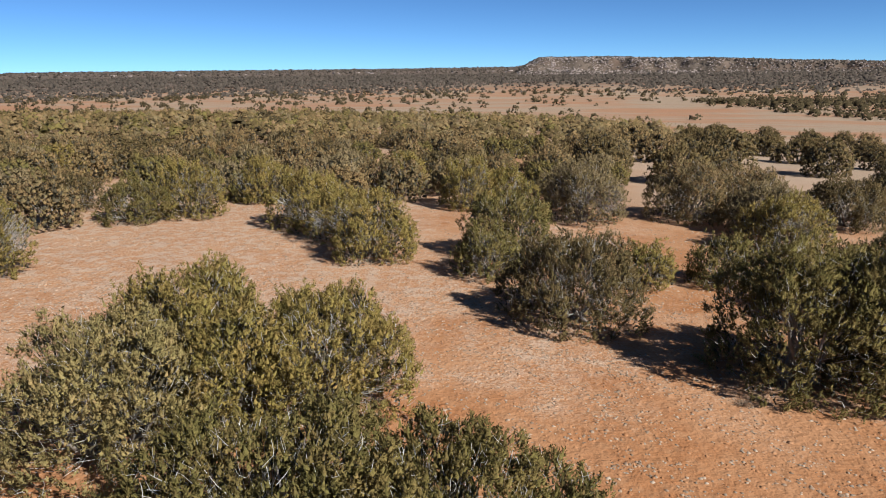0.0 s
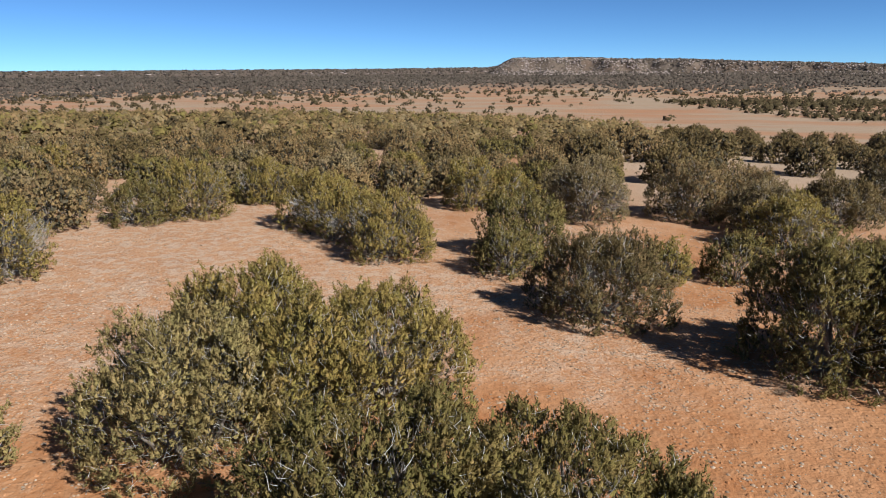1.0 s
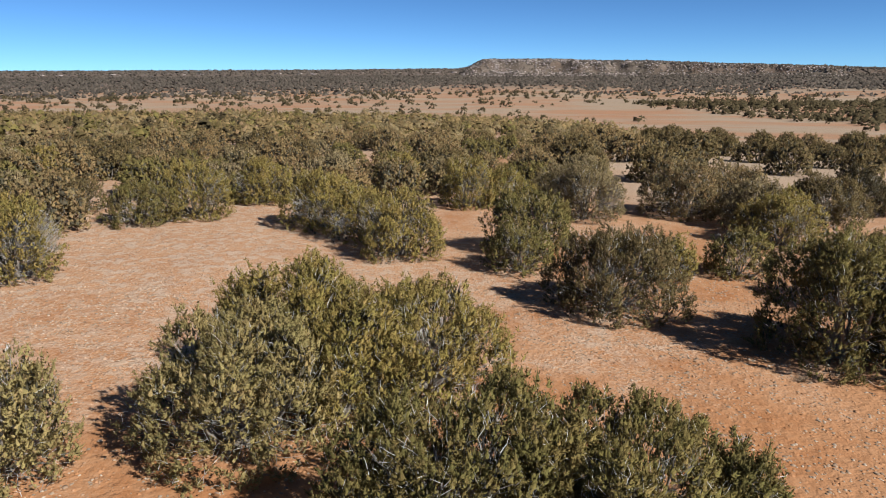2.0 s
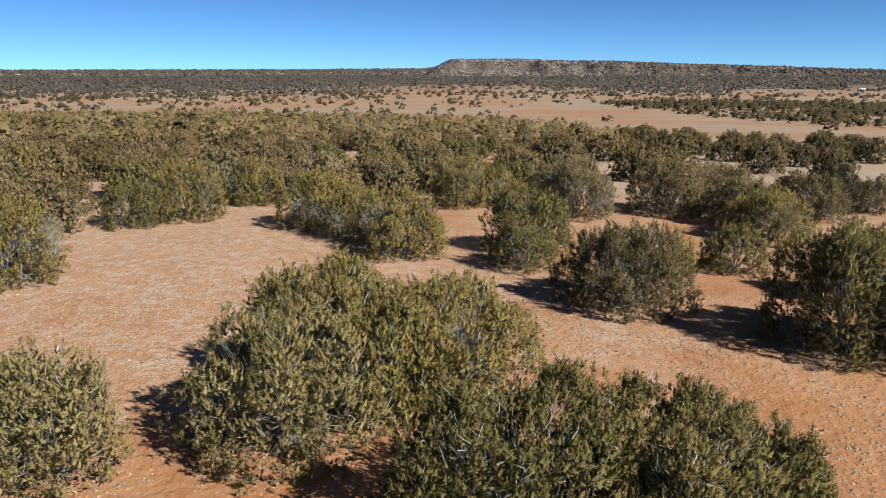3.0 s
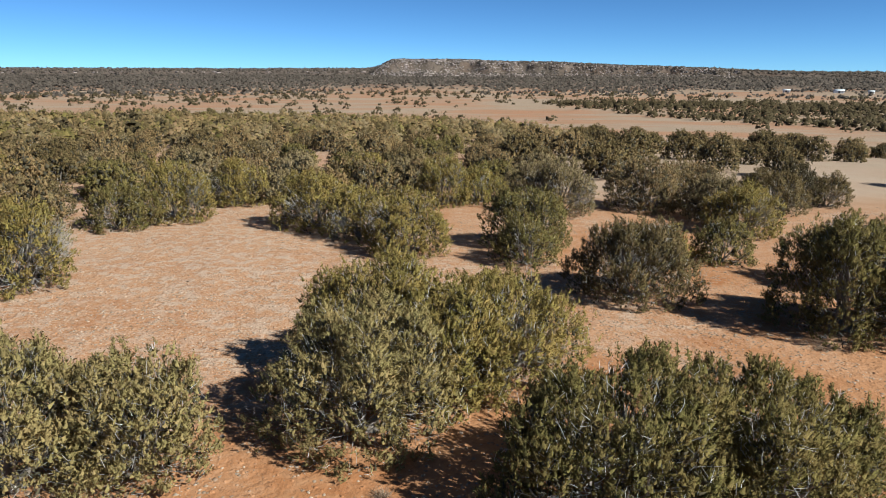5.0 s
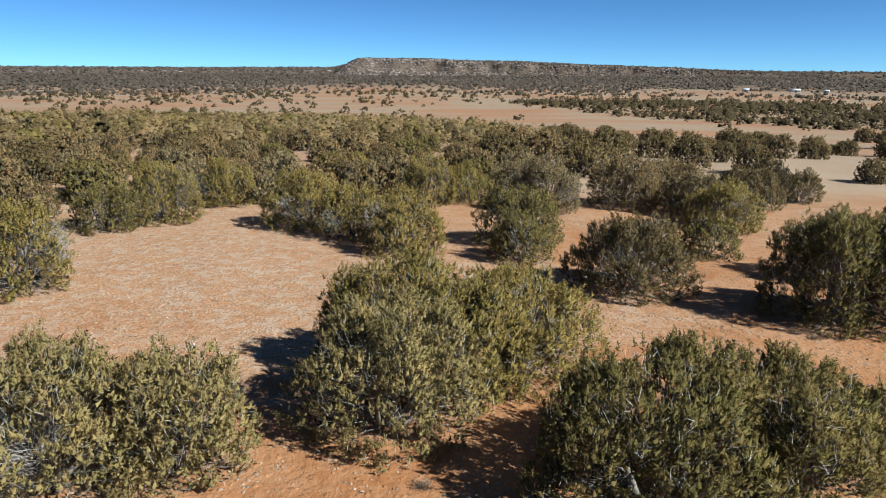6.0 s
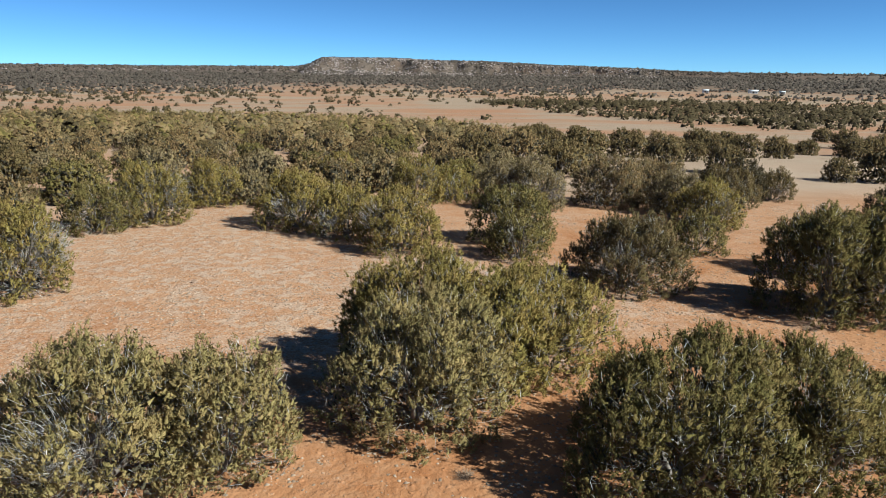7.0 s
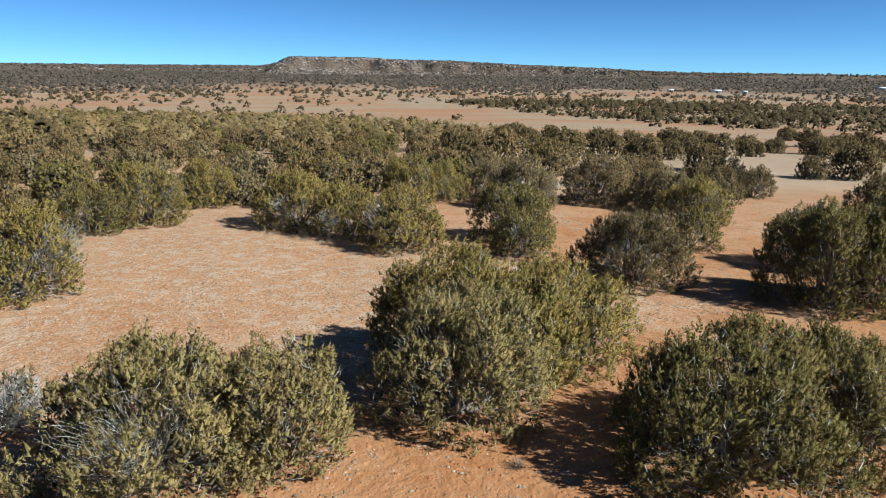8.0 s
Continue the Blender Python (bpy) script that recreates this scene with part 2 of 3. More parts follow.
def build_ground():
    rings = np.concatenate([np.arange(1.5, 60, 1.5), np.arange(60, 350, 6), np.arange(350, 1500, 25), np.arange(1500, 1860, 9), np.arange(1860, 4700, 110)])
    az = np.radians(np.concatenate([np.arange(-46, 62, 0.35), np.arange(62, 314, 5.0)]))
    R, A = np.meshgrid(rings, az, indexing="ij")
    X, Y = R * np.sin(A), R * np.cos(A)
    V = np.stack([X, Y, land(X, Y)], -1).reshape(-1, 3)
    n, k = len(rings), len(az)
    i, j = np.meshgrid(np.arange(n - 1), np.arange(k), indexing="ij")
    a, b = i * k + j, i * k + (j + 1) % k
    F = np.stack([a, b, b + k, a + k], -1).reshape(-1, 4)
    # close the middle with a narrow fan, as quads that share the centre
    V = np.vstack([V, [[0, 0, float(land(0.0, 0.1))]]])
    c = len(V) - 1
    fan = np.stack([np.full(k // 2, c), (np.arange(0, k - 1, 2) + 2)[:k // 2] % k, np.arange(0, k - 1, 2)[:k // 2] + 1, np.arange(0, k - 1, 2)[:k // 2]], -1)
    me = mesh_of("ground", V, np.vstack([F, fan]), SOIL, True)
    return tagged(new("ground", me), "red sandy desert ground with thin dry grass, falling to a valley below a mesa", "ground", kind="structure")


build_ground()


# ---- junipers ----
def merged(*pieces):
    """Several sets of corners, normals and triangles as one."""
    shift = np.cumsum([0] + [len(p[0]) for p in pieces[:-1]])
    return (np.vstack([p[0] for p in pieces]), np.vstack([p[1] for p in pieces]),
            np.vstack([p[2] + k for p, k in zip(pieces, shift)]))


def spindles(rng, at, axis, radius, length, out, sides=4, own=0.8):
    """Close-packed leafy masses: an uneven pointed cap along each axis, as corners, normals and triangles."""
    n = len(at)
    side = unit(np.cross(axis, rng.normal(0, 1, (n, 3))))
    third = np.cross(axis, side)
    phi = np.arange(sides)[None] * 2 * np.pi / sides + rng.uniform(-0.25, 0.25, (n, sides))
    rad = side[:, None] * np.cos(phi)[..., None] + third[:, None] * np.sin(phi)[..., None]
    rr = radius[:, None] * rng.uniform(0.70, 1.30, (n, sides))
    ss = length[:, None] * (rng.uniform(-0.18, 0.02, (n, sides)))
    rim = at[:, None] + rad * rr[..., None] + axis[:, None] * ss[..., None]
    tip = (at + axis * (length * rng.uniform(0.45, 0.68, n))[:, None])[:, None]
    V = np.concatenate([rim, tip], 1)
    N = np.concatenate([unit(own * rad + axis[:, None] * 0.23 + out[:, None]), unit(axis * 0.6 + out)[:, None]], 1)
    i = np.arange(sides)
    f = np.stack([i, (i + 1) % sides, np.full(sides, sides)], 1)
    F = (np.arange(n)[:, None, None] * (sides + 1) + f[None]).reshape(-1, 3)
    return V.reshape(-1, 3), N.reshape(-1, 3), F


def sprigs(rng, at, axis, radius, length, out, count, long, thick):
    """Small leafy sprigs over the skin of each plume, every one a folded scale that leans out."""
    n = len(at)
    side = unit(np.cross(axis, rng.normal(0, 1, (n, 3))))
    third = np.cross(axis, side)
    s = rng.uniform(-0.50, 0.50, (n, count))
    phi = rng.uniform(0, 2 * np.pi, (n, count))
    fat = np.clip(np.where(s < 0.0, 0.95 + 0.5 * s, 0.95 - 1.5 * s), 0.15, 1.0)
    rad = side[:, None] * np.cos(phi)[..., None] + third[:, None] * np.sin(phi)[..., None]
    pos = at[:, None] + axis[:, None] * (s * length[:, None])[..., None] + rad * (radius[:, None] * fat * rng.uniform(0.45, 1.10, (n, count)))[..., None]
    way = unit(axis[:, None] * 0.8 + rad * 0.55 + rng.normal(0, 0.38, (n, count, 3)))
    wide = unit(np.cross(way, rad + rng.normal(0, 0.35, (n, count, 3))))
    face = np.cross(wide, way)
    size = rng.uniform(0.6, 1.4, (n, count, 1))
    w, ln = thick * size, long * size * rng.uniform(0.7, 1.3, (n, count, 1))
    V = np.stack([pos - wide * w, pos + wide * w, pos + way * ln, pos + face * w * 0.8 + way * ln * 0.25], 2)
    aim = 0.55 * rad + 0.42 * out[:, None] + np.array([0, 0, 0.38]) + rng.normal(0, 0.20, (n, count, 3))
    N = unit(np.stack([aim - wide * 0.45, aim + wide * 0.45, aim + way * 0.4, aim + face * 0.5], 2))
    F = (np.arange(n * count)[:, None, None] * 4 + np.array([(0, 3, 2), (3, 1, 2)])[None]).reshape(-1, 3)
    return V.reshape(-1, 3), N.reshape(-1, 3), F


def plumes(rng, at, out, length, radius, core, count, long, thick, lift=0.9):
    """Upright plumes of scale leaves on the skin of a crown, each of many sprigs over a slim core."""
    n = len(at)
    axis = unit(0.55 * out + np.array([0, 0, lift]) + rng.normal(0, 0.25, (n, 3)))
    size = rng.uniform(0.55, 1.4, n)
    rad, ln = radius * size, length * size * rng.uniform(0.8, 1.2, n)
    leaves = sprigs(rng, at, axis, rad, ln, out, count, long, thick)
    return merged(spindles(rng, at, axis, rad * core, ln * 0.85, 0.4 * out + np.array([0, 0, 0.35]), 4, 0.7), leaves)


def lobes_for(rng, R, H, count):
    """Overlapping domes on upright skirts that make up one rounded crown: rows of centre, radius and rise."""
    rows = [(0, 0, H * 0.36, R * 0.60, H * 0.54)]
    turn = rng.uniform(0, 6.28)
    count += 1
    for i in range(count):
        a = turn + 6.283 * i / count + rng.uniform(-0.35, 0.35)
        d, h, rr = R * rng.uniform(0.50, 0.70), H * rng.uniform(0.48, 0.86), R * rng.uniform(0.30, 0.46)
        rows.append((d * math.cos(a), d * math.sin(a), h * 0.44, rr, h * 0.52))
    for i in range(3):
        a = turn + 2.094 * i + rng.uniform(-0.6, 0.6)
        d, h, rr = R * rng.uniform(0.22, 0.42), H * rng.uniform(0.82, 1.0), R * rng.uniform(0.28, 0.40)
        rows.append((d * math.cos(a), d * math.sin(a), h * 0.50, rr, h * 0.47))
    for i in range(2 * count):
        a, u = rng.uniform(0, 6.283), rng.uniform(0.35, 0.86)
        d, rr = R * u, R * rng.uniform(0.18, 0.28)
        h = H * (1.04 - 0.68 * u ** 2.2) * rng.uniform(0.86, 1.06)
        rows.append((d * math.cos(a), d * math.sin(a), h * 0.55, rr, h * 0.45))
    return np.array(rows)


def depth_in(p, lobes):
    """For each place the smallest scaled distance from a lobe's middle (1 on its skin)."""
    q = p[:, None] - lobes[None, :, :3]
    h = np.hypot(q[..., 0], q[..., 1]) / lobes[:, 3]
    v = np.maximum(q[..., 2], 0) / lobes[:, 4]
    return np.hypot(h, v).min(1)


def crown_points(rng, lobes, count, deep, bare):
    """Places on the outer skin of the lobes (some a little inside), and the way out there."""
    area = lobes[:, 3] * (lobes[:, 4] + lobes[:, 2])
    got_p, got_o = [], []
    have = 0
    while have < count:
        n = count * 2
        L = lobes[rng.choice(len(lobes), n, p=area / area.sum())]
        d = unit(rng.normal(0, 1, (n, 3)))
        flat = unit(d * np.array([1, 1, 0]))
        below = d[:, 2] < 0
        luck = rng.uniform(0, 1, n)
        depth = np.where(luck < deep, rng.uniform(0.55, 0.9, n), np.where(luck > 0.95, rng.uniform(1.04, 1.13, n), rng.uniform(0.88, 1.06, n)))
        down = rng.uniform(0, 1, n)
        skirt = flat * (L[:, 3] * depth * (1 - 0.08 * down ** 2))[:, None] - np.array([0, 0, 1.0]) * (down * L[:, 2])[:, None]
        dome = d * np.stack([L[:, 3], L[:, 3], L[:, 4]], 1) * depth[:, None]
        p = L[:, :3] + np.where(below[:, None], skirt, dome)
        out = unit(np.where(below[:, None], flat - np.array([0, 0, 0.15]), d / np.stack([L[:, 3], L[:, 3], L[:, 4]], 1)))
        keep = (depth_in(p, lobes) > 0.80 - 0.3 * (depth < 0.9)) & (p[:, 2] > 0.12)
        for bd, cosine in bare:
            keep &= ~((out @ bd > cosine) & (rng.uniform(0, 1, n) < 0.8))
        got_p.append(p[keep])
        got_o.append(out[keep])
        have += int(keep.sum())
    return np.concatenate(got_p)[:count], np.concatenate(got_o)[:count]


def tubes(paths, radii, sides):
    """Tapered round limbs along paths: arrays of N x K x 3 and N x K."""
    n, k = radii.shape
    t = unit(np.gradient(paths, axis=1))
    ref = np.where(np.abs(t[..., 2:3]) > 0.9, np.array([1.0, 0, 0]), np.array([0, 0, 1.0]))
    u = unit(np.cross(t, ref))
    v = np.cross(t, u)
    ang = np.arange(sides) * 2 * np.pi / sides
    ring = paths[:, :, None] + radii[:, :, None, None] * (u[:, :, None] * np.cos(ang)[:, None] + v[:, :, None] * np.sin(ang)[:, None])
    V = ring.reshape(-1, 3)
    i, j, s = np.meshgrid(np.arange(n), np.arange(k - 1), np.arange(sides), indexing="ij")
    a = (i * k + j) * sides + s
    b = (i * k + j) * sides + (s + 1) % sides
    F = np.stack([a, b, b + sides, a + sides], -1).reshape(-1, 4)
    return V, F


def stems_mesh(rng, lobes, H, R, sides, per_lobe):
    paths, radii = [], []
    K = 7
    s = np.linspace(0, 1, K)
    for L in lobes:
        for _ in range(per_lobe):
            foot = np.array([rng.normal(0, 0.08) * R, rng.normal(0, 0.08) * R, -0.15])
            tip = L[:3] + rng.normal(0, 0.2, 3) * L[3] + np.array([0, 0, L[4] * 0.6])
            midp = foot * 0.45 + tip * 0.55 + np.array([(tip[0] - foot[0]) * 0.16, (tip[1] - foot[1]) * 0.16, -0.10 * H])
            p = (1 - s)[:, None] ** 2 * foot + 2 * ((1 - s) * s)[:, None] * midp + s[:, None] ** 2 * tip
            p[1:-1] += rng.normal(0, 0.02 * R, (K - 2, 3))
            paths.append(p)
            base = R * rng.uniform(0.028, 0.05)
            radii.append(base * (1 - 0.85 * s) * (1 + 0.5 * (s < 0.05)))
    return tubes(np.array(paths), np.array(radii), sides)


def twigs_mesh(rng, at, out, R, H, thick):
    """Bare grey twigs that reach from the inner limbs to the skin of the crown."""
    n = len(at)
    K = 4
    s = np.linspace(0, 1, K)[None, :, None]
    start = at * np.array([0.42, 0.42, 0.55]) + rng.normal(0, 0.05 * R, (n, 3))
    reach = rng.uniform(0.86, 1.04, (n, 1))
    tip = start + (at + out * 0.04 - start) * reach
    bend = rng.normal(0, 0.10 * R, (n, 3)) - np.array([0, 0, 0.05 * H])
    p = start[:, None] * (1 - s) + tip[:, None] * s + bend[:, None] * (s * (1 - s) * 2)
    r = thick * rng.uniform(0.45, 1.1, (n, 1)) * (1 - 0.8 * s[..., 0])
    return tubes(p, np.broadcast_to(r, (n, K)).copy(), 3)


def joined(a, b):
    return np.vstack([a[0], b[0]]), np.vstack([a[1], b[1] + len(a[0])])


# how a crown is built at each distance: plume length and radius, share of the core, sprigs, their length and half width, plumes in a tuft, its spread
NEAR = (0.28, 0.080, 0.46, 19, 0.070, 0.0170, 4, 0.105)
MIDDLE = (0.30, 0.092, 0.38, 11, 0.098, 0.0265, 3, 0.115)
STOCK = (0.36, 0.145, 0.62, 8, 0.140, 0.0460, 2, 0.15)


def juniper_meshes(seed, R, H, sprays, detail, count=5, leaf=None, twigs=160, bare=1, sides=6, deep=0.16, thick=0.011):
    rng = np.random.RandomState(seed)
    length, radius, core, tips, long, slim, few, spread = detail
    lobes = lobes_for(rng, R, H, count)
    gaps = []
    for _ in range(bare):
        a = rng.uniform(0, 6.28)
        gaps.append((unit(np.array([math.cos(a), math.sin(a), rng.uniform(-0.1, 0.5)])), rng.uniform(0.86, 0.94)))
    # plumes stand in tufts of a few
    p, o = crown_points(rng, lobes, sprays // few, deep, gaps)
    p, o = np.repeat(p, few, 0), np.repeat(o, few, 0)
    p = p + rng.normal(0, spread, p.shape)
    o = unit(o + rng.normal(0, 0.2, o.shape))
    p[:, 2] = np.maximum(p[:, 2], 0.16)
    V, N, F = plumes(rng, p, o, length, radius, core, tips, long, slim)
    # shaded leaf masses deeper in, which close the crown
    q, qo = crown_points(rng, lobes * np.array([1, 1, 1, 0.84, 0.86]), int(len(p) * 0.32), 0.1, gaps)
    V, N, F = merged((V, N, F), plumes(rng, q, qo, length, radius * 1.2, core, tips // 3, long * 1.4, slim * 1.8))
    V[:, 2] = np.maximum(V[:, 2], 0.03)
    crown = mesh_of("crown", V, F, leaf or LEAF, normals=N)
    # old brown foliage and litter caught further in, darkened to paint the gaps' shade
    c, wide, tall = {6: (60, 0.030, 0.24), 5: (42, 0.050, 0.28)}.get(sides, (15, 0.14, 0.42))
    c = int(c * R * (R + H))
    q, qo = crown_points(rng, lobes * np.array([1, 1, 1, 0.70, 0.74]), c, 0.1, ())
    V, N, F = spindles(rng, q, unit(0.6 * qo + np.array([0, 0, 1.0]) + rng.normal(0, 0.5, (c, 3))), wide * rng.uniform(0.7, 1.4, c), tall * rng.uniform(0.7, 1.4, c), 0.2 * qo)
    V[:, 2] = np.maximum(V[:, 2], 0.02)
    old = mesh_of("inner_foliage", V, F, OLD_LEAF_SHADE, normals=N)
    if sides > 4:
        trunk = [mesh_of("trunk", *stems_mesh(rng, L[None], H, R, sides, 1), BARK, True) for L in lobes[:count + 5]]
    else:
        trunk = [mesh_of("trunk", *stems_mesh(rng, lobes[:count + 5], H, R, sides, 1), BARK, True)]
    tw = None
    if twigs:
        q, qo = crown_points(rng, lobes, twigs, 0.3, ())
        tw = twigs_mesh(rng, q, qo, R, H, thick)
        for gd, cs in gaps:
            n = twigs * 2 // 3
            d = unit(gd + rng.normal(0, 0.28, (n, 3)))
            d[:, 2] = np.maximum(d[:, 2], -0.2)
            pts = np.array([0, 0, H * 0.45]) + d * np.array([R, R, H * 0.5]) * rng.uniform(0.85, 1.0, (n, 1))
            pts[:, 2] = np.maximum(pts[:, 2], 0.15)
            tw = joined(tw, twigs_mesh(rng, pts, d, R, H, thick))
        if sides > 4:
            n = int((40 if sides > 5 else 14) * R * (R + H))
            q, qo = crown_points(rng, lobes, n, 0.15, ())
            way = unit(0.5 * qo + np.array([0, 0, 0.6]) + rng.normal(0, 0.45, (n, 3)))
            ln = rng.uniform(0.14, 0.42, (n, 1))
            ends = np.stack([q - way * ln * 0.6, q + rng.normal(0, 0.035, (n, 3)), q + way * ln * 0.4], 1)
            rad = rng.uniform(0.35, 0.8, (n, 1)) * thick * np.array([[1.0, 0.75, 0.35]])
            tw = joined(tw, tubes(ends, rad, 3))
        tw = mesh_of("deadwood", *tw, TWIG)
    return trunk, tw, crown, old


def juniper(meshes, x, y, label, turn=0.0, scale=1.0, group="junipers on the flat"):
    tree = new("juniper_tree")
    tree.empty_display_size = 0.3
    trunk, tw, crown, old = meshes
    for st in trunk:
        part("trunk", st, tree, "grey-brown shaggy stem")
    if tw:
        tagged(part("deadwood", tw, tree, "bare grey twigs"), kind="stuff")
    part("crown", crown, tree)
    tagged(part("inner_foliage", old, tree, "dry brown inner foliage, darkened to the shade of the crown's gaps"), kind="stuff")
    tree.matrix_world = pose(x, y, float(land(x, y)), 0, 0, turn) @ Matrix.Scale(scale, 4)
    return tagged(tree, label, "tree", group)


def near_juniper(x, y, R, H, seed, label, leaf=None, count=5, twigs=300, bare=1, sprays=None):
    """A tree that is passed close by, with sprays of its own."""
    H = H * 1.07
    n = sprays or int(122 * R * (R + H))
    m = juniper_meshes(seed, R, H, n, NEAR, count, leaf, twigs, bare)
    return juniper(m, x, y, label, group="junipers round the clearing")


OLIVE = "broad olive-green juniper, many-stemmed, rounded crown reaching the red soil"
near_juniper(-9.0, 15.4, 2.75, 3.65, 11, "large olive-green juniper, grey dead twigs showing through its crown", LEAF_PALE, count=6, bare=0)
near_juniper(-8.3, 18.9, 2.7, 3.95, 12, OLIVE, count=5)
near_juniper(-6.6, 17.1, 2.3, 3.6, 23, "olive juniper squeezed between its neighbours", count=4)
near_juniper(-4.3, 18.6, 2.7, 3.45, 13, "rounded olive juniper leaning over bare grey branches", count=5, bare=1)
near_juniper(-3.6, 10.7, 3.15, 3.6, 14, "dense bright green juniper with an even round crown", LEAF_GREEN, count=5, bare=0)
near_juniper(-0.1, 10.9, 2.85, 3.2, 15, "low dense dark green juniper with a lumpy top", LEAF_GREEN, count=6, bare=0)
near_juniper(2.2, 11.0, 1.2, 2.3, 16, "small green juniper beside a larger one", LEAF_GREEN, count=4, bare=0)
near_juniper(-17.2, 13.4, 2.7, 3.4, 17, "olive juniper with gaps of bare grey twigs", LEAF_PALE, count=6, bare=1, twigs=330)
near_juniper(-14.4, 13.7, 1.75, 3.25, 18, "upright olive juniper with thin crown and dead branches", LEAF_PALE, count=4, bare=1)
near_juniper(-21.2, 17.0, 1.2, 1.5, 19, "low grey half-dead shrub of bare twigs", LEAF_GREY, count=4, bare=3, twigs=420, sprays=60)
near_juniper(10.6, 21.6, 2.95, 5.0, 20, "tall dark green juniper with a ragged rounded crown", LEAF_GREEN, count=6, twigs=150, bare=0)
near_juniper(13.6, 20.4, 2.6, 5.6, 21, "tall dark juniper standing close to another", LEAF_GREEN, count=5, twigs=150, bare=0)
near_juniper(3.8, 26.7, 2.9, 3.6, 22, "round brownish-olive juniper with fine grey twigs", LEAF_DULL, count=5, twigs=380)


def middle_juniper(x, y, R, H, seed, label=OLIVE, leaf=None, twigs=150, bare=1, count=5):
    """A tree some way off: fewer, larger sprays."""
    n = int(80 * R * (R + H))
    m = juniper_meshes(seed, R, H, n, MIDDLE, count, leaf, twigs, bare, 5, thick=0.013)
    return juniper(m, x, y, label, group="junipers round the clearing")


middle_juniper(15.6, 27.2, 2.6, 3.9, 58, "dark rounded juniper behind two taller ones", LEAF_DULL)
middle_juniper(-24.0, 30.3, 2.45, 4.4, 31, "yellowish olive juniper with a ragged side and bare lower branches", twigs=260, bare=2)
middle_juniper(1.6, 37.1, 2.75, 3.9, 32, "bright green juniper with a domed crown", LEAF_GREEN, bare=0)
middle_juniper(0.4, 33.0, 1.8, 2.8, 33, "small green juniper at the foot of a larger one", LEAF_GREEN, bare=0)
middle_juniper(8.0, 32.3, 1.35, 2.3, 34, "small yellowish juniper on open soil", LEAF)
middle_juniper(11.8, 32.8, 1.7, 2.6, 35, "small round green juniper on open red soil", LEAF_GREEN, bare=0)
middle_juniper(-24.0, 44.7, 2.45, 3.0, 36, "low rounded green juniper beside a taller one", LEAF_GREEN, bare=0)
middle_juniper(-20.9, 46.9, 2.5, 4.4, 37)
middle_juniper(-30.0, 47.8, 2.05, 2.9, 38, "dull olive juniper with thin crown", LEAF_DULL)
middle_juniper(-17.8, 53.6, 2.4, 3.8, 39)
middle_juniper(-11.2, 44.0, 3.0, 4.0, 40, "broad olive juniper with several tops")
middle_juniper(-5.8, 36.4, 2.6, 4.0, 41, "ragged olive juniper with an open uneven crown", bare=2)
middle_juniper(7.2, 48.3, 3.0, 4.6, 42, "greyish juniper full of bare twigs", LEAF_GREY, twigs=220, bare=2)
middle_juniper(15.0, 50.0, 3.3, 4.5, 43, "dark brownish juniper with a rounded crown", LEAF_WOOD)
middle_juniper(19.3, 50.6, 3.3, 4.2, 44, "broad dark olive juniper with twisted bare stems below", LEAF_WOOD)
middle_juniper(17.9, 40.4, 2.75, 3.6, 45, "broad olive juniper behind a small one")
middle_juniper(18.4, 45.2, 2.5, 3.9, 59, "grey-olive juniper with bare twigs on its shaded side", LEAF_GREY, twigs=200)
middle_juniper(34.2, 38.3, 3.1, 3.9, 47, "dark rounded juniper on sandy ground", LEAF_DULL)
middle_juniper(29.9, 51.9, 2.3, 4.0, 48, "dark blue-green juniper on sandy ground", LEAF_BELT)
middle_juniper(32.5, 51.4, 1.8, 3.1, 49, "small dark juniper beside another", LEAF_DULL)
middle_juniper(-1.3, 53.0, 2.5, 4.3, 50)
middle_juniper(6.5, 54.6, 2.5, 3.5, 51, "grey-olive juniper with bare twigs", LEAF_GREY)
middle_juniper(-8.4, 40.3, 2.3, 3.5, 55, "olive juniper between two larger ones")
middle_juniper(25.5, 48.8, 3.2, 3.5, 56, "broad grey-green juniper on sandy ground", LEAF_DULL)
middle_juniper(1.9, 54.1, 2.3, 3.4, 57)
middle_juniper(-7.3, 60.2, 2.3, 3.8, 52)
middle_juniper(-38.6, 60.5, 1.8, 3.9, 53)
middle_juniper(-41.3, 57.8, 2.1, 4.2, 54, "pale grey half-dead juniper", LEAF_GREY, twigs=300, bare=3)


# a few crowns shared by the many trees further back
def stock(leaf, seed, R, H, sprays, twigs):
    return juniper_meshes(seed, R, H, sprays, STOCK, 5, leaf, twigs, 1, 4, thick=0.02)


WOOD_STOCK = [(stock(leaf, 60 + i, 2.2, h, 360, tw // 8), label) for i, (leaf, h, tw, label) in enumerate((
    (LEAF_WOOD, 3.3, 40, "olive juniper in the open wood"),
    (LEAF_GREEN, 3.0, 30, "green rounded juniper in the open wood"),
    (LEAF_WOOD, 3.7, 40, "tall olive juniper in the open wood"),
    (LEAF_DULL, 2.9, 50, "brownish-olive juniper in the open wood"),
    (LEAF_GREY, 3.0, 90, "greyish juniper with bare twigs in the open wood"),
    (LEAF_WOOD, 2.7, 30, "low wide olive juniper in the open wood"),
    (LEAF_DULL, 3.2, 50, "dark juniper in the open wood")))]


def wood_juniper(x, y, R, k, turn, label=None):
    meshes, lab = WOOD_STOCK[k % len(WOOD_STOCK)]
    return juniper(meshes, x, y, label or lab, turn, R / 2.2, "junipers of the wood")


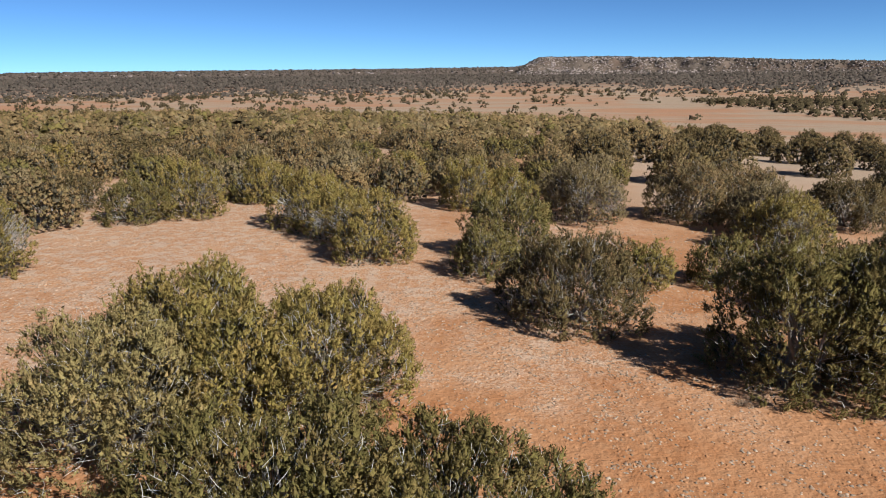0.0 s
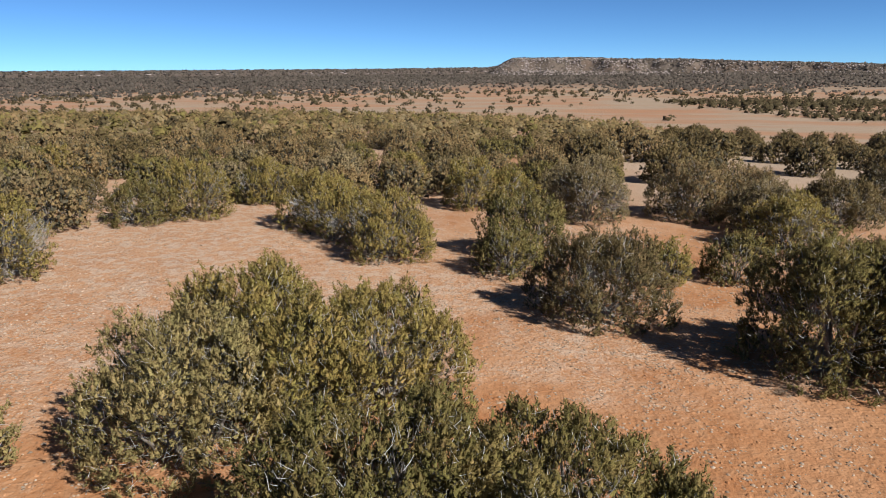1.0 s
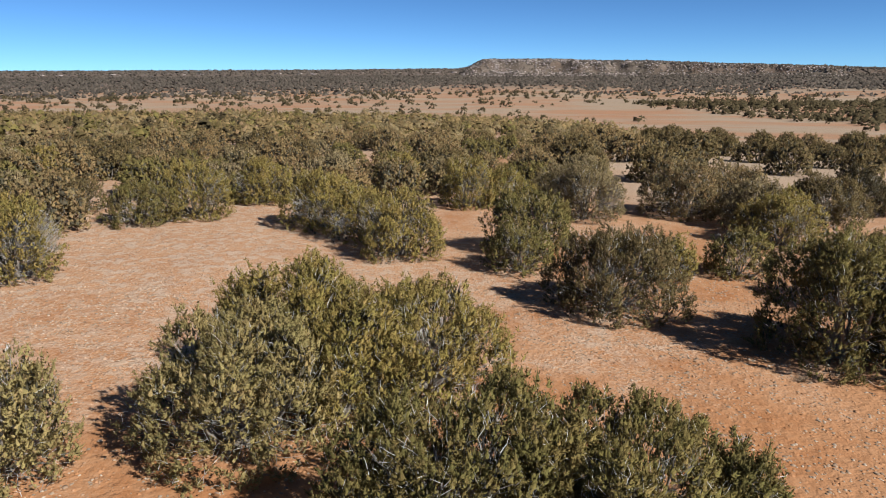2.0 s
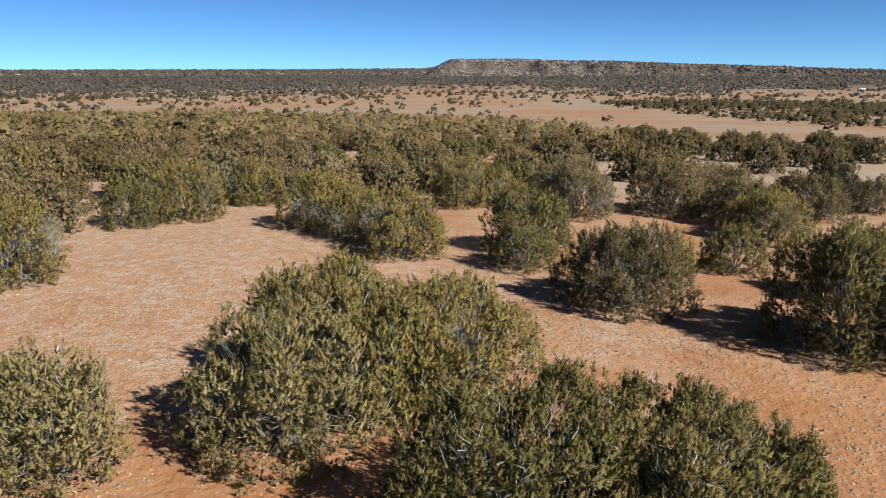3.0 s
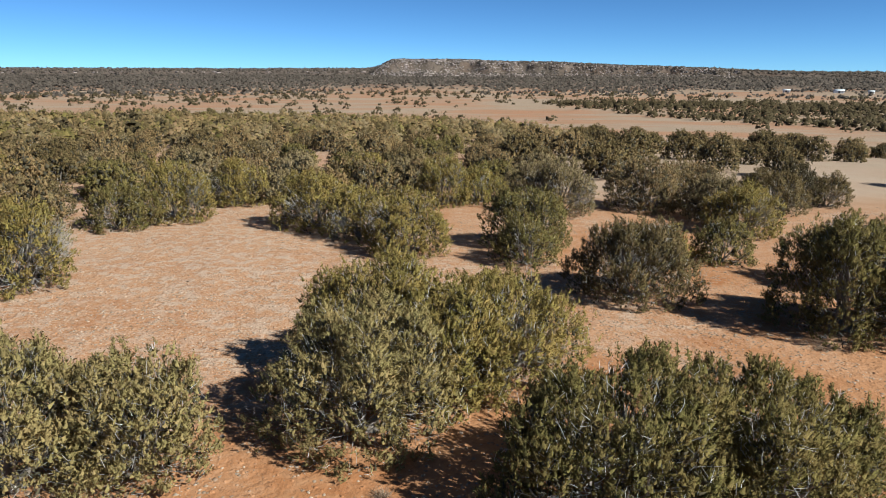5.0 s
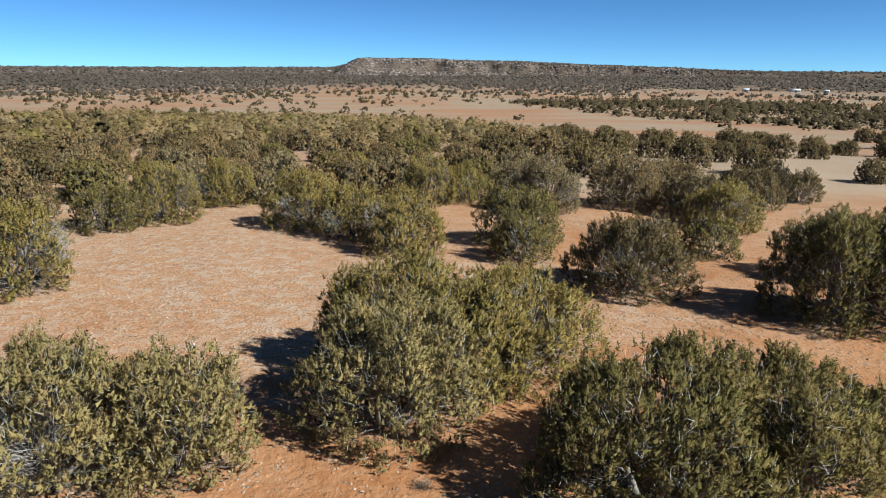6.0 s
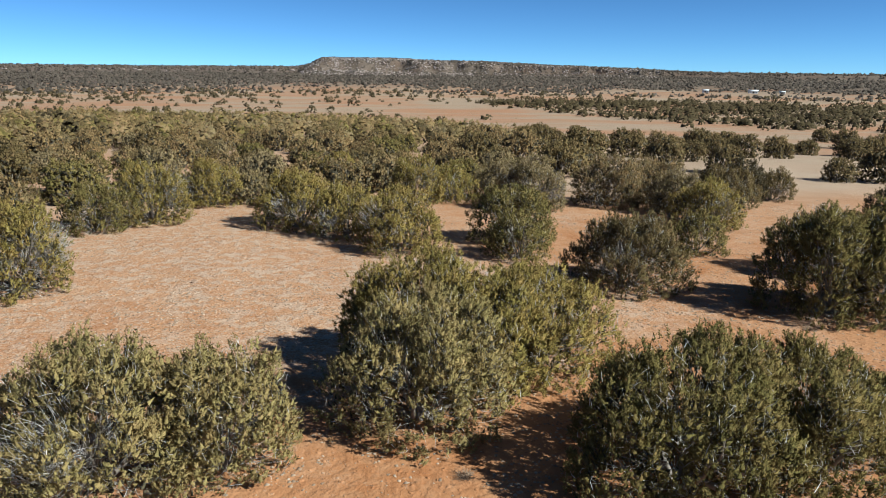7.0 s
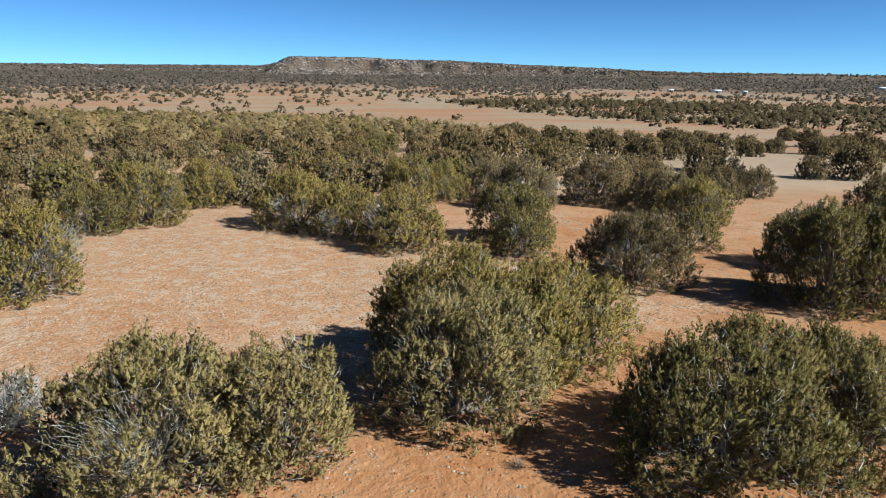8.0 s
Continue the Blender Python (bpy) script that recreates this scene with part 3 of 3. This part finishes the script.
# trees that stand singly on the sandy flats
for x, y, R, k in ((42.2, 95.5, 2.9, 3), (38.5, 79.5, 3.0, 6), (42.3, 108, 2.6, 3), (48.5, 87.8, 2.2, 6), (63, 103, 2.7, 3), (64.3, 96.7, 2.8, 6),
                   (42.5, 72.3, 2.6, 6), (72, 97.5, 2.4, 3), (184, 208, 4.2, 3), (157, 170, 4.2, 6), (150, 155, 3.7, 3), (159, 159, 3.6, 6), (176, 168, 4.4, 3), (51.6, 63.6, 2.0, 6),
                   (57.4, 62.6, 3.2, 6), (109, 106.3, 4.0, 3), (47, 144, 3.4, 3), (26.4, 82.3, 2.7, 3), (5.2, 70.5, 2.0, 0), (-36.4, 69.3, 2.0, 5)):
    wood_juniper(x, y, R, k, x * 37 % 360, "dark rounded juniper on the sandy flat" if x > 20 else None)
for x, y, R, k in ((11.1, 68.2, 2.4, 4), (13, 82, 3.1, 6), (55, 121, 3.1, 3), (19.6, 71, 3.2, 3), (29.8, 86.5, 3.3, 6), (22.4, 107, 3.0, 0), (29, 104, 2.6, 3),
                   (35, 113, 2.6, 6), (22.5, 92, 2.9, 0), (25, 119, 3.0, 3), (48, 119, 2.3, 6), (55, 103, 2.2, 3), (66, 111.5, 2.9, 6), (38, 129, 3.0, 3), (62, 158, 2.9, 6)):
    wood_juniper(x, y, R, k, x * 37 % 360, "dark rounded juniper on the sandy flat" if x > 20 else None)


# ---- the wood behind, the valley and the far slopes ----
def wood_edge(az):
    return np.interp(az, [-60, -20, 5, 10, 13, 16, 18, 60], [350, 345, 335, 300, 250, 170, 0, 0])


def scatter(rng, r0, r1, a0, a1, per_area):
    """Even random places in a sector."""
    n = int(radians(a1 - a0) * (r1 * r1 - r0 * r0) / 2 / per_area)
    r = np.sqrt(rng.uniform(r0 * r0, r1 * r1, n))
    a = rng.uniform(a0, a1, n)
    return r * np.sin(np.radians(a)), r * np.cos(np.radians(a)), r, a


def thin(x, y, gap):
    """Drop places that crowd an earlier one."""
    keep, cells = [], {}
    for i in range(len(x)):
        cx, cy = int(x[i] // gap), int(y[i] // gap)
        near = [j for u in (-1, 0, 1) for v in (-1, 0, 1) for j in cells.get((cx + u, cy + v), ())]
        if all((x[i] - x[j]) ** 2 + (y[i] - y[j]) ** 2 > gap * gap for j in near):
            keep.append(i)
            cells.setdefault((cx, cy), []).append(i)
    return np.array(keep, int)


rng = np.random.RandomState(7)
x, y, r, a = scatter(rng, 50, 112, -44, 34, 9.0)
ok = (a < 11.5) & ~((y < 51 + 4 * (x > -4)) & (np.abs(x) < 27)) & ((x < 9) | (y > 62)) & ((x < -3) | (y > 57)) & (ripple(x, y, 46, 21) > -0.42)
ok &= ~((np.hypot(x - 26, y - 97) < 8) | (np.hypot(x - 5, y - 78) < 3.5) | (np.hypot(x + 33, y - 62) < 4) | (np.hypot(x - 18.3, y - 87.5) < 3.6) | (np.hypot(x + 36, y - 73) < 3.5) | (np.hypot(x + 19.7, y - 86.6) < 3.4) | (np.hypot(x - 8, y - 95) < 3.6))
x, y = x[ok], y[ok]
k = thin(x, y, 3.9)[:205]
for n, i in enumerate(k):
    pick = [0, 2, 1, 4, 3, 5, 2, 0, 4, 6, 1, 0][n % 12]
    wood_juniper(float(x[i]), float(y[i]), float(rng.uniform(1.7, 2.6)), pick, float(rng.uniform(0, 360)))


# more trees dotted over the sandy flat further out
rng = np.random.RandomState(17)
x, y, r, a = scatter(rng, 112, 205, 14, 46, 230.0)
ok = (ripple(x, y, 60, 24) > -0.2) & (r > 112 + 1.6 * np.maximum(a - 30, 0))
x, y = x[ok], y[ok]
for n, i in enumerate(thin(x, y, 9.0)[:38]):
    wood_juniper(float(x[i]), float(y[i]), float(rng.uniform(2.0, 3.3)), [3, 6, 0, 6][n % 4], float(rng.uniform(0, 360)), "dark rounded juniper on the sandy flat")
rng = np.random.RandomState(8)


def far_trees(name, x, y, R, n, m, blade, label, leaf, rng, tall=0.75):
    """Many distant trees in one mesh: each an uneven dome of n leaf masses with m looser blades."""
    c = len(x)
    z = land(x, y)
    H = R * rng.uniform(tall * 0.8, tall * 1.3, c) * 2
    lobe = rng.uniform(0, 6.28, (c, 1))

    def skin(k, d0, d1):
        d = unit(rng.normal(0, 1, (c, k, 3)))
        d[..., 2] = np.abs(d[..., 2])
        lump = 1 + 0.18 * np.sin(3 * np.arctan2(d[..., 1], d[..., 0]) + lobe)
        depth = rng.uniform(d0, d1, (c, k)) * lump
        p = np.stack([x[:, None] + d[..., 0] * R[:, None] * depth, y[:, None] + d[..., 1] * R[:, None] * depth,
                      z[:, None] + H[:, None] * (0.03 + 0.85 * d[..., 2] * depth)], -1)
        return d.reshape(-1, 3), p.reshape(-1, 3)

    d, p = skin(n, 0.55, 0.85)
    size = np.repeat(R, n) * (1.2 / n ** 0.5) * rng.uniform(0.7, 1.25, len(p))
    axis = unit(0.4 * d + np.array([0, 0, 0.8]) + rng.normal(0, 0.2, d.shape))
    body = spindles(rng, p, axis, size, size * 1.75, 0.8 * d + np.array([0, 0, 0.4]), 4, 0.6)
    if m:
        d, p = skin(m, 0.8, 1.08)
        k = np.repeat(R, m) * blade * rng.uniform(0.7, 1.3, len(p))
        axis = unit(d * 0.4 + np.array([0, 0, 0.7]) + rng.normal(0, 0.4, d.shape))
        body = merged(body, spindles(rng, p, axis, k * 0.45, k * 1.2, 0.8 * d + np.array([0, 0, 0.4]), 3, 0.5))
    V, N, F = body
    me = mesh_of(name, V, F, leaf, normals=N)
    return tagged(new(name, me), label, "woodland", kind="stuff")


x, y, r, a = scatter(rng, 108, 352, -46, 36, 12.0)
ok = (r < wood_edge(a) * (1 + 0.06 * ripple(x, y, 60, 33))) & (ripple(x, y, 40, 22) + 0.35 * ripple(x, y, 17, 23) > -0.38 - 0.25 * (a < 6) + 0.5 * smooth(9, 16, a) * (r < 150)) & ((a < 13) | (r > 125))
ok &= ~((np.hypot((x - 9) / 2.2, y - 124) < 4.5) | (np.hypot(x + 25.5, y - 150) < 6) | (np.hypot((x - 51) / 1.6, y - 167) < 8))
x, y = x[ok], y[ok]
k = thin(x, y, 4.3)
x, y = x[k], y[k]
R = rng.uniform(1.5, 2.9, len(x))
kind = rng.uniform(0, 1, len(x))
for lo, hi, leaf, what in ((0, 0.40, LEAF_WOOD, "olive"), (0.40, 0.54, LEAF_GREEN, "green"), (0.54, 0.78, LEAF_DULL, "brownish"), (0.78, 0.93, LEAF_GREY, "greyish"), (0.93, 1.01, LEAF_BELT, "dark")):
    for r0, r1, detail, how in ((0, 190, (36, 60, 0.10), "open wood of"), (190, 400, (20, 24, 0.13), "further part of the wood, of")):
        ok = (kind >= lo) & (kind < hi) & (np.hypot(x, y) >= r0) & (np.hypot(x, y) < r1)
        far_trees("juniper_wood", x[ok], y[ok], R[ok], *detail, how + " " + what + " rounded junipers", leaf, rng)

# belt of dark trees beyond the sandy flat
x, y, r, a = scatter(rng, 300, 800, 15, 64, 26.0)
lower = np.interp(a, [15, 20, 27, 36, 46, 64], [690, 600, 500, 455, 460, 460]) * (1 + 0.05 * ripple(x, y, 50, 41))
upper = np.interp(a, [15, 20, 27, 64], [700, 720, 770, 770])
ok = (r > lower) & (r < upper) & (ripple(x, y, 75, 42) + 0.6 * ripple(x, y, 30, 43) > -0.12)
x, y = x[ok], y[ok]
k = thin(x, y, 6.5)
x, y = x[k], y[k]
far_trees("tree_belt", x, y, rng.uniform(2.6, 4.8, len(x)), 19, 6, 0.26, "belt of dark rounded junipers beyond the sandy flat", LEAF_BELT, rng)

# scattered trees and shrubs on the open valley floor, thicker towards its far side
x, y, r, a = scatter(rng, 380, 950, -48, 64, 165.0)
tame = 1 - 0.9 * smooth(24, 29, a) * (1 - smooth(43, 48, a)) * (r > 930)
want = tame * np.interp(r, [380, 520, 640, 720, 800, 950], [0.08, 0.10, 0.20, 0.30, 0.5, 0.95])
want = want * np.interp(a, [-48, -6, 2, 14, 20, 64], [1.3, 1.3, 0.9, 0.7, 0.6, 0.8]) * (0.22 + 1.1 * (ripple(x, y, 90, 51) + 0.4 * ripple(x, y, 33, 52) > 0.05))
ok = rng.uniform(0, 1, len(x)) < want
x, y = x[ok], y[ok]
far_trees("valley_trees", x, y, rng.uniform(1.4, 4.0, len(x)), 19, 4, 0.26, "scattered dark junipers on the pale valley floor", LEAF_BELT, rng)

# forest on the far slopes, the mesa and the skyline
x, y, r, a = scatter(rng, 880, 1800, -48, 66, 84.0)
want = np.interp(r, [880, 1000, 1100, 1640, 1700, 1800], [0.45, 0.75, 1.0, 0.95, 0.7, 0.9])
open_hill = smooth(-8, 0, a) * (1 - smooth(9, 14, a)) * (1 - smooth(1050, 1350, r))
strip = smooth(24, 29, a) * (1 - smooth(43, 48, a)) * (np.abs(r - 1010 - 25 * ripple(x, y, 150, 63)) < 62)
ok = (rng.uniform(0, 1, len(x)) < want * (1 - 0.82 * open_hill) * (1 - 0.93 * strip)) & (ripple(x, y, 120, 61) > -0.5)
x, y = x[ok], y[ok]
far_trees("far_forest", x, y, rng.uniform(1.6, 3.2, len(x)), 2, 0, 0.8, "dark juniper forest covering the far slopes", LEAF_FAR_HAZE, rng, 0.5)
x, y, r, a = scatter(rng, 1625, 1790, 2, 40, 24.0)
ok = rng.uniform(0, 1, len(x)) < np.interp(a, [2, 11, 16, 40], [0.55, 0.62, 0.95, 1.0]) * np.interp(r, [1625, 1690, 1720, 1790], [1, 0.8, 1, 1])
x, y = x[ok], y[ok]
far_trees("mesa_forest", x, y, rng.uniform(1.2, 2.5, len(x)), 3, 0, 0.8, "dark junipers on the mesa's slope and rim", LEAF_FAR_HAZE, rng)
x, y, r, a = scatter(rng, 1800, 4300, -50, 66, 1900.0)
far_trees("skyline_forest", x, y, rng.uniform(2.5, 5.0, len(x)), 2, 0, 1.0, "thin line of dark forest along the skyline", LEAF_FAR_HAZE, rng, 0.5)


def boulders(name, x, y, size, label, rng, squash=0.7):
    """Angular blocks of pale stone, each a lopsided box."""
    c = len(x)
    box = np.array([[-1, -1, -1], [1, -1, -1], [1, 1, -1], [-1, 1, -1], [-1, -1, 1], [1, -1, 1], [1, 1, 1], [-1, 1, 1]], float)
    v = box[None] * (1 + rng.uniform(-0.35, 0.2, (c, 8, 3))) * np.array([1, 1, squash]) * size[:, None, None] * 0.5
    t = rng.uniform(0, 6.28, c)
    ct, st = np.cos(t)[:, None], np.sin(t)[:, None]
    v = np.stack([v[..., 0] * ct - v[..., 1] * st, v[..., 0] * st + v[..., 1] * ct, v[..., 2]], -1)
    v += np.stack([x, y, land(x, y) + size * 0.15], -1)[:, None]
    f = np.array([[0, 3, 2, 1], [4, 5, 6, 7], [0, 1, 5, 4], [1, 2, 6, 5], [2, 3, 7, 6], [3, 0, 4, 7]])
    F = (np.arange(c)[:, None, None] * 8 + f[None]).reshape(-1, 4)
    return tagged(new(name, mesh_of(name, v.reshape(-1, 3), F, STONE)), label, "rocks", kind="stuff")


x, y, r, a = scatter(rng, 1632, 1750, 2.2, 31, 9.0)
ok = rng.uniform(0, 1, len(x)) < np.interp(a, [2.2, 12, 16, 31], [1.0, 1.0, 0.6, 0.35]) * (0.25 + 0.75 * (ripple(x, y, 60, 71) > -0.1))
boulders("rim_rocks", x[ok], y[ok], rng.uniform(1.0, 3.0, int(ok.sum())) * rng.uniform(0.8, 1.5, int(ok.sum())), "pale broken sandstone blocks along the mesa rim", rng)

x, y, r, a = scatter(rng, 2000, 2500, -42, 2, 9000.0)
ok = ripple(x, y, 420, 73) > 0.05
boulders("far_ledges", x[ok], y[ok], rng.uniform(5.0, 17.0, int(ok.sum())), "thin pale stone ledges below the skyline", rng, 0.22)


# ---- dry grass and clods on the clearing ----
def mounds(name, seed, r0, r1, per_area, each, spread, small, large, material, label, category, patchy=True):
    """Low uneven cushions in loose clusters of a few each."""
    rng = np.random.RandomState(seed)
    x, y, r, a = scatter(rng, r0, r1, -62, 52, per_area)
    want = 0.12 + 0.88 * smooth(-0.1, 0.3, 0.8 * ripple(x, y, 11, 81) + 0.7 * ripple(x, y, 2.6, 82)) if patchy else np.ones(len(x))
    ok = rng.uniform(0, 1, len(x)) < want * np.interp(r, [8, 52, 68], [1, 1, 0.3])
    x, y = x[ok], y[ok]
    wide = rng.uniform(0.4, 1.5, (len(x), 1)) * spread
    x = (x[:, None] + rng.normal(0, 1, (len(x), each)) * wide * 1.3).ravel()
    y = (y[:, None] + rng.normal(0, 1, (len(y), each)) * wide).ravel()
    c = len(x)
    size = rng.uniform(small, large, c)
    up = unit(np.array([[0, 0, 1.0]]) + rng.normal(0, 0.2, (c, 3)))
    V, N, F = spindles(rng, np.stack([x, y, land(x, y)], -1), up, size * rng.uniform(0.9, 1.5, c), size * rng.uniform(0.8, 1.5, c), up * 0.3, 5)
    me = mesh_of(name, V, F, material, normals=N)
    return tagged(new(name, me), label, category, kind="stuff")


mounds("dry_grass", 91, 8, 30, 0.16, 4, 0.13, 0.014, 0.060, GRASS, "small grey-beige cushions of dry grass on red soil", "grass")
mounds("dry_grass", 92, 30, 62, 0.30, 4, 0.22, 0.022, 0.070, THATCH, "thin pale dry grass spread over the clearing", "grass")
mounds("dry_grass", 95, 8, 36, 0.40, 3, 0.14, 0.016, 0.058, TUFT, "small grey tufts of dry weed on red soil", "grass", False)
mounds("soil_clods", 93, 8, 36, 0.16, 1, 0.0, 0.020, 0.065, SOIL, "small crumbs and clods of red soil", "soil", False)


# ---- small dry shrubs by the near trees ----
def dry_shrub(x, y, R, seed, label):
    rng = np.random.RandomState(seed)
    n = 130
    d = unit(rng.normal(0, 1, (n, 3)) + np.array([0, 0, 0.9]))
    d[:, 2] = np.abs(d[:, 2]) + 0.1
    foot = rng.normal(0, 0.12 * R, (n, 3)) * np.array([1, 1, 0])
    tip = foot + d * R * rng.uniform(0.6, 1.1, (n, 1)) * np.array([1, 1, 0.7])
    midp = (foot + tip) / 2 + rng.normal(0, 0.06 * R, (n, 3))
    paths = np.stack([foot, midp, tip], 1)
    me = mesh_of("twig_ball", *tubes(paths, np.full((n, 3), 0.006) * np.array([[1.2, 0.9, 0.4]]), 3), GRASS)
    shrub = new("dry_shrub")
    shrub.location = (x, y, float(land(x, y)) - 0.01)
    tagged(part("twig_ball", me, shrub), kind="stuff")
    return tagged(shrub, label, "shrub", "dry shrubs")


dry_shrub(8.1, 19.6, 0.30, 201, "small grey dead shrub on open red soil")
dry_shrub(9.0, 21.2, 0.28, 202, "small grey dead shrub beside a dark juniper")
dry_shrub(-8.7, 11.9, 0.33, 203, "low beige mat of dry twigs on red soil")


# ---- farmstead far off across the valley ----
def paint(name, c, rough=0.6):
    m = Mat(name, rough, 0.3)
    m.colour(m.mix(m.ramp(m.noise(0.8, 4, 0.6), 0.3, 0.7), c, tuple(v * 0.82 for v in c)))
    return m.m


WHITE_WALL = paint("white_painted_wall", (0.78, 0.77, 0.74))
METAL_ROOF = paint("pale_metal_roof", (0.62, 0.64, 0.66), 0.4)
DARK_OPENING = paint("dark_door", (0.06, 0.06, 0.065))


def box_mesh(name, size, at, material):
    bm = bmesh.new()
    bmesh.ops.create_cube(bm, size=1.0, matrix=Matrix.Translation(at) @ Matrix.Diagonal((*size, 1)))
    me = bpy.data.meshes.new(name)
    bm.to_mesh(me)
    bm.free()
    me.materials.append(material)
    return me


def gable_mesh(length, depth, eaves, rise):
    """A gabled roof with a little overhang and thickness, its ridge along x."""
    L, D = length / 2 + 0.4, depth / 2 + 0.4
    v, f = [], []
    for z in (0.0, 0.18):
        v += [(-L, -D, eaves + z), (L, -D, eaves + z), (L, 0, eaves + rise + z), (-L, 0, eaves + rise + z), (L, D, eaves + z), (-L, D, eaves + z)]
    f += [(0, 3, 2, 1), (3, 5, 4, 2), (6, 7, 8, 9), (9, 8, 10, 11), (0, 1, 7, 6), (5, 11, 10, 4), (1, 2, 8, 7), (2, 4, 10, 8), (0, 6, 9, 3), (3, 9, 11, 5)]
    return mesh_of("roof", np.array(v), np.array(f), METAL_ROOF)


def farm_building(x, y, turn, length, depth, eaves, rise, label):
    b = new("farm_building")
    part("wall", box_mesh("wall", (length, depth, eaves + 1.0), (0, 0, eaves / 2 - 0.5), WHITE_WALL), b)
    part("roof", gable_mesh(length, depth, eaves, rise), b, "pale metal gable roof")
    part("door", box_mesh("door", (2.4, 0.12, min(2.6, eaves - 0.4)), (0, -depth / 2 - 0.05, min(2.6, eaves - 0.4) / 2), DARK_OPENING), b, "dark doorway")
    for k in (-0.32, 0.32):
        part("window", box_mesh("window", (1.1, 0.10, 1.0), (k * length, -depth / 2 - 0.04, 1.6), DARK_OPENING), b)
    b.matrix_world = pose(x, y, float(land(x, y)), 0, 0, turn)
    return tagged(b, label, "building", "farm buildings")


for az, r, turn, length, depth, eaves, rise, label in (
        (37.6, 1052, -30, 12, 7, 3.0, 1.6, "large white barn with a pale metal roof"),
        (34.2, 1048, -36, 9, 6, 2.8, 1.4, "small white shed on a pale field"),
        (39.6, 1056, -44, 7, 5, 2.6, 1.2, "small white outbuilding beside the barn"),
        (48.5, 1250, -50, 12, 7, 3.0, 1.6, "long white house among far trees")):
    farm_building(r * math.sin(radians(az)), r * math.cos(radians(az)), turn, length, depth, eaves, rise, label)
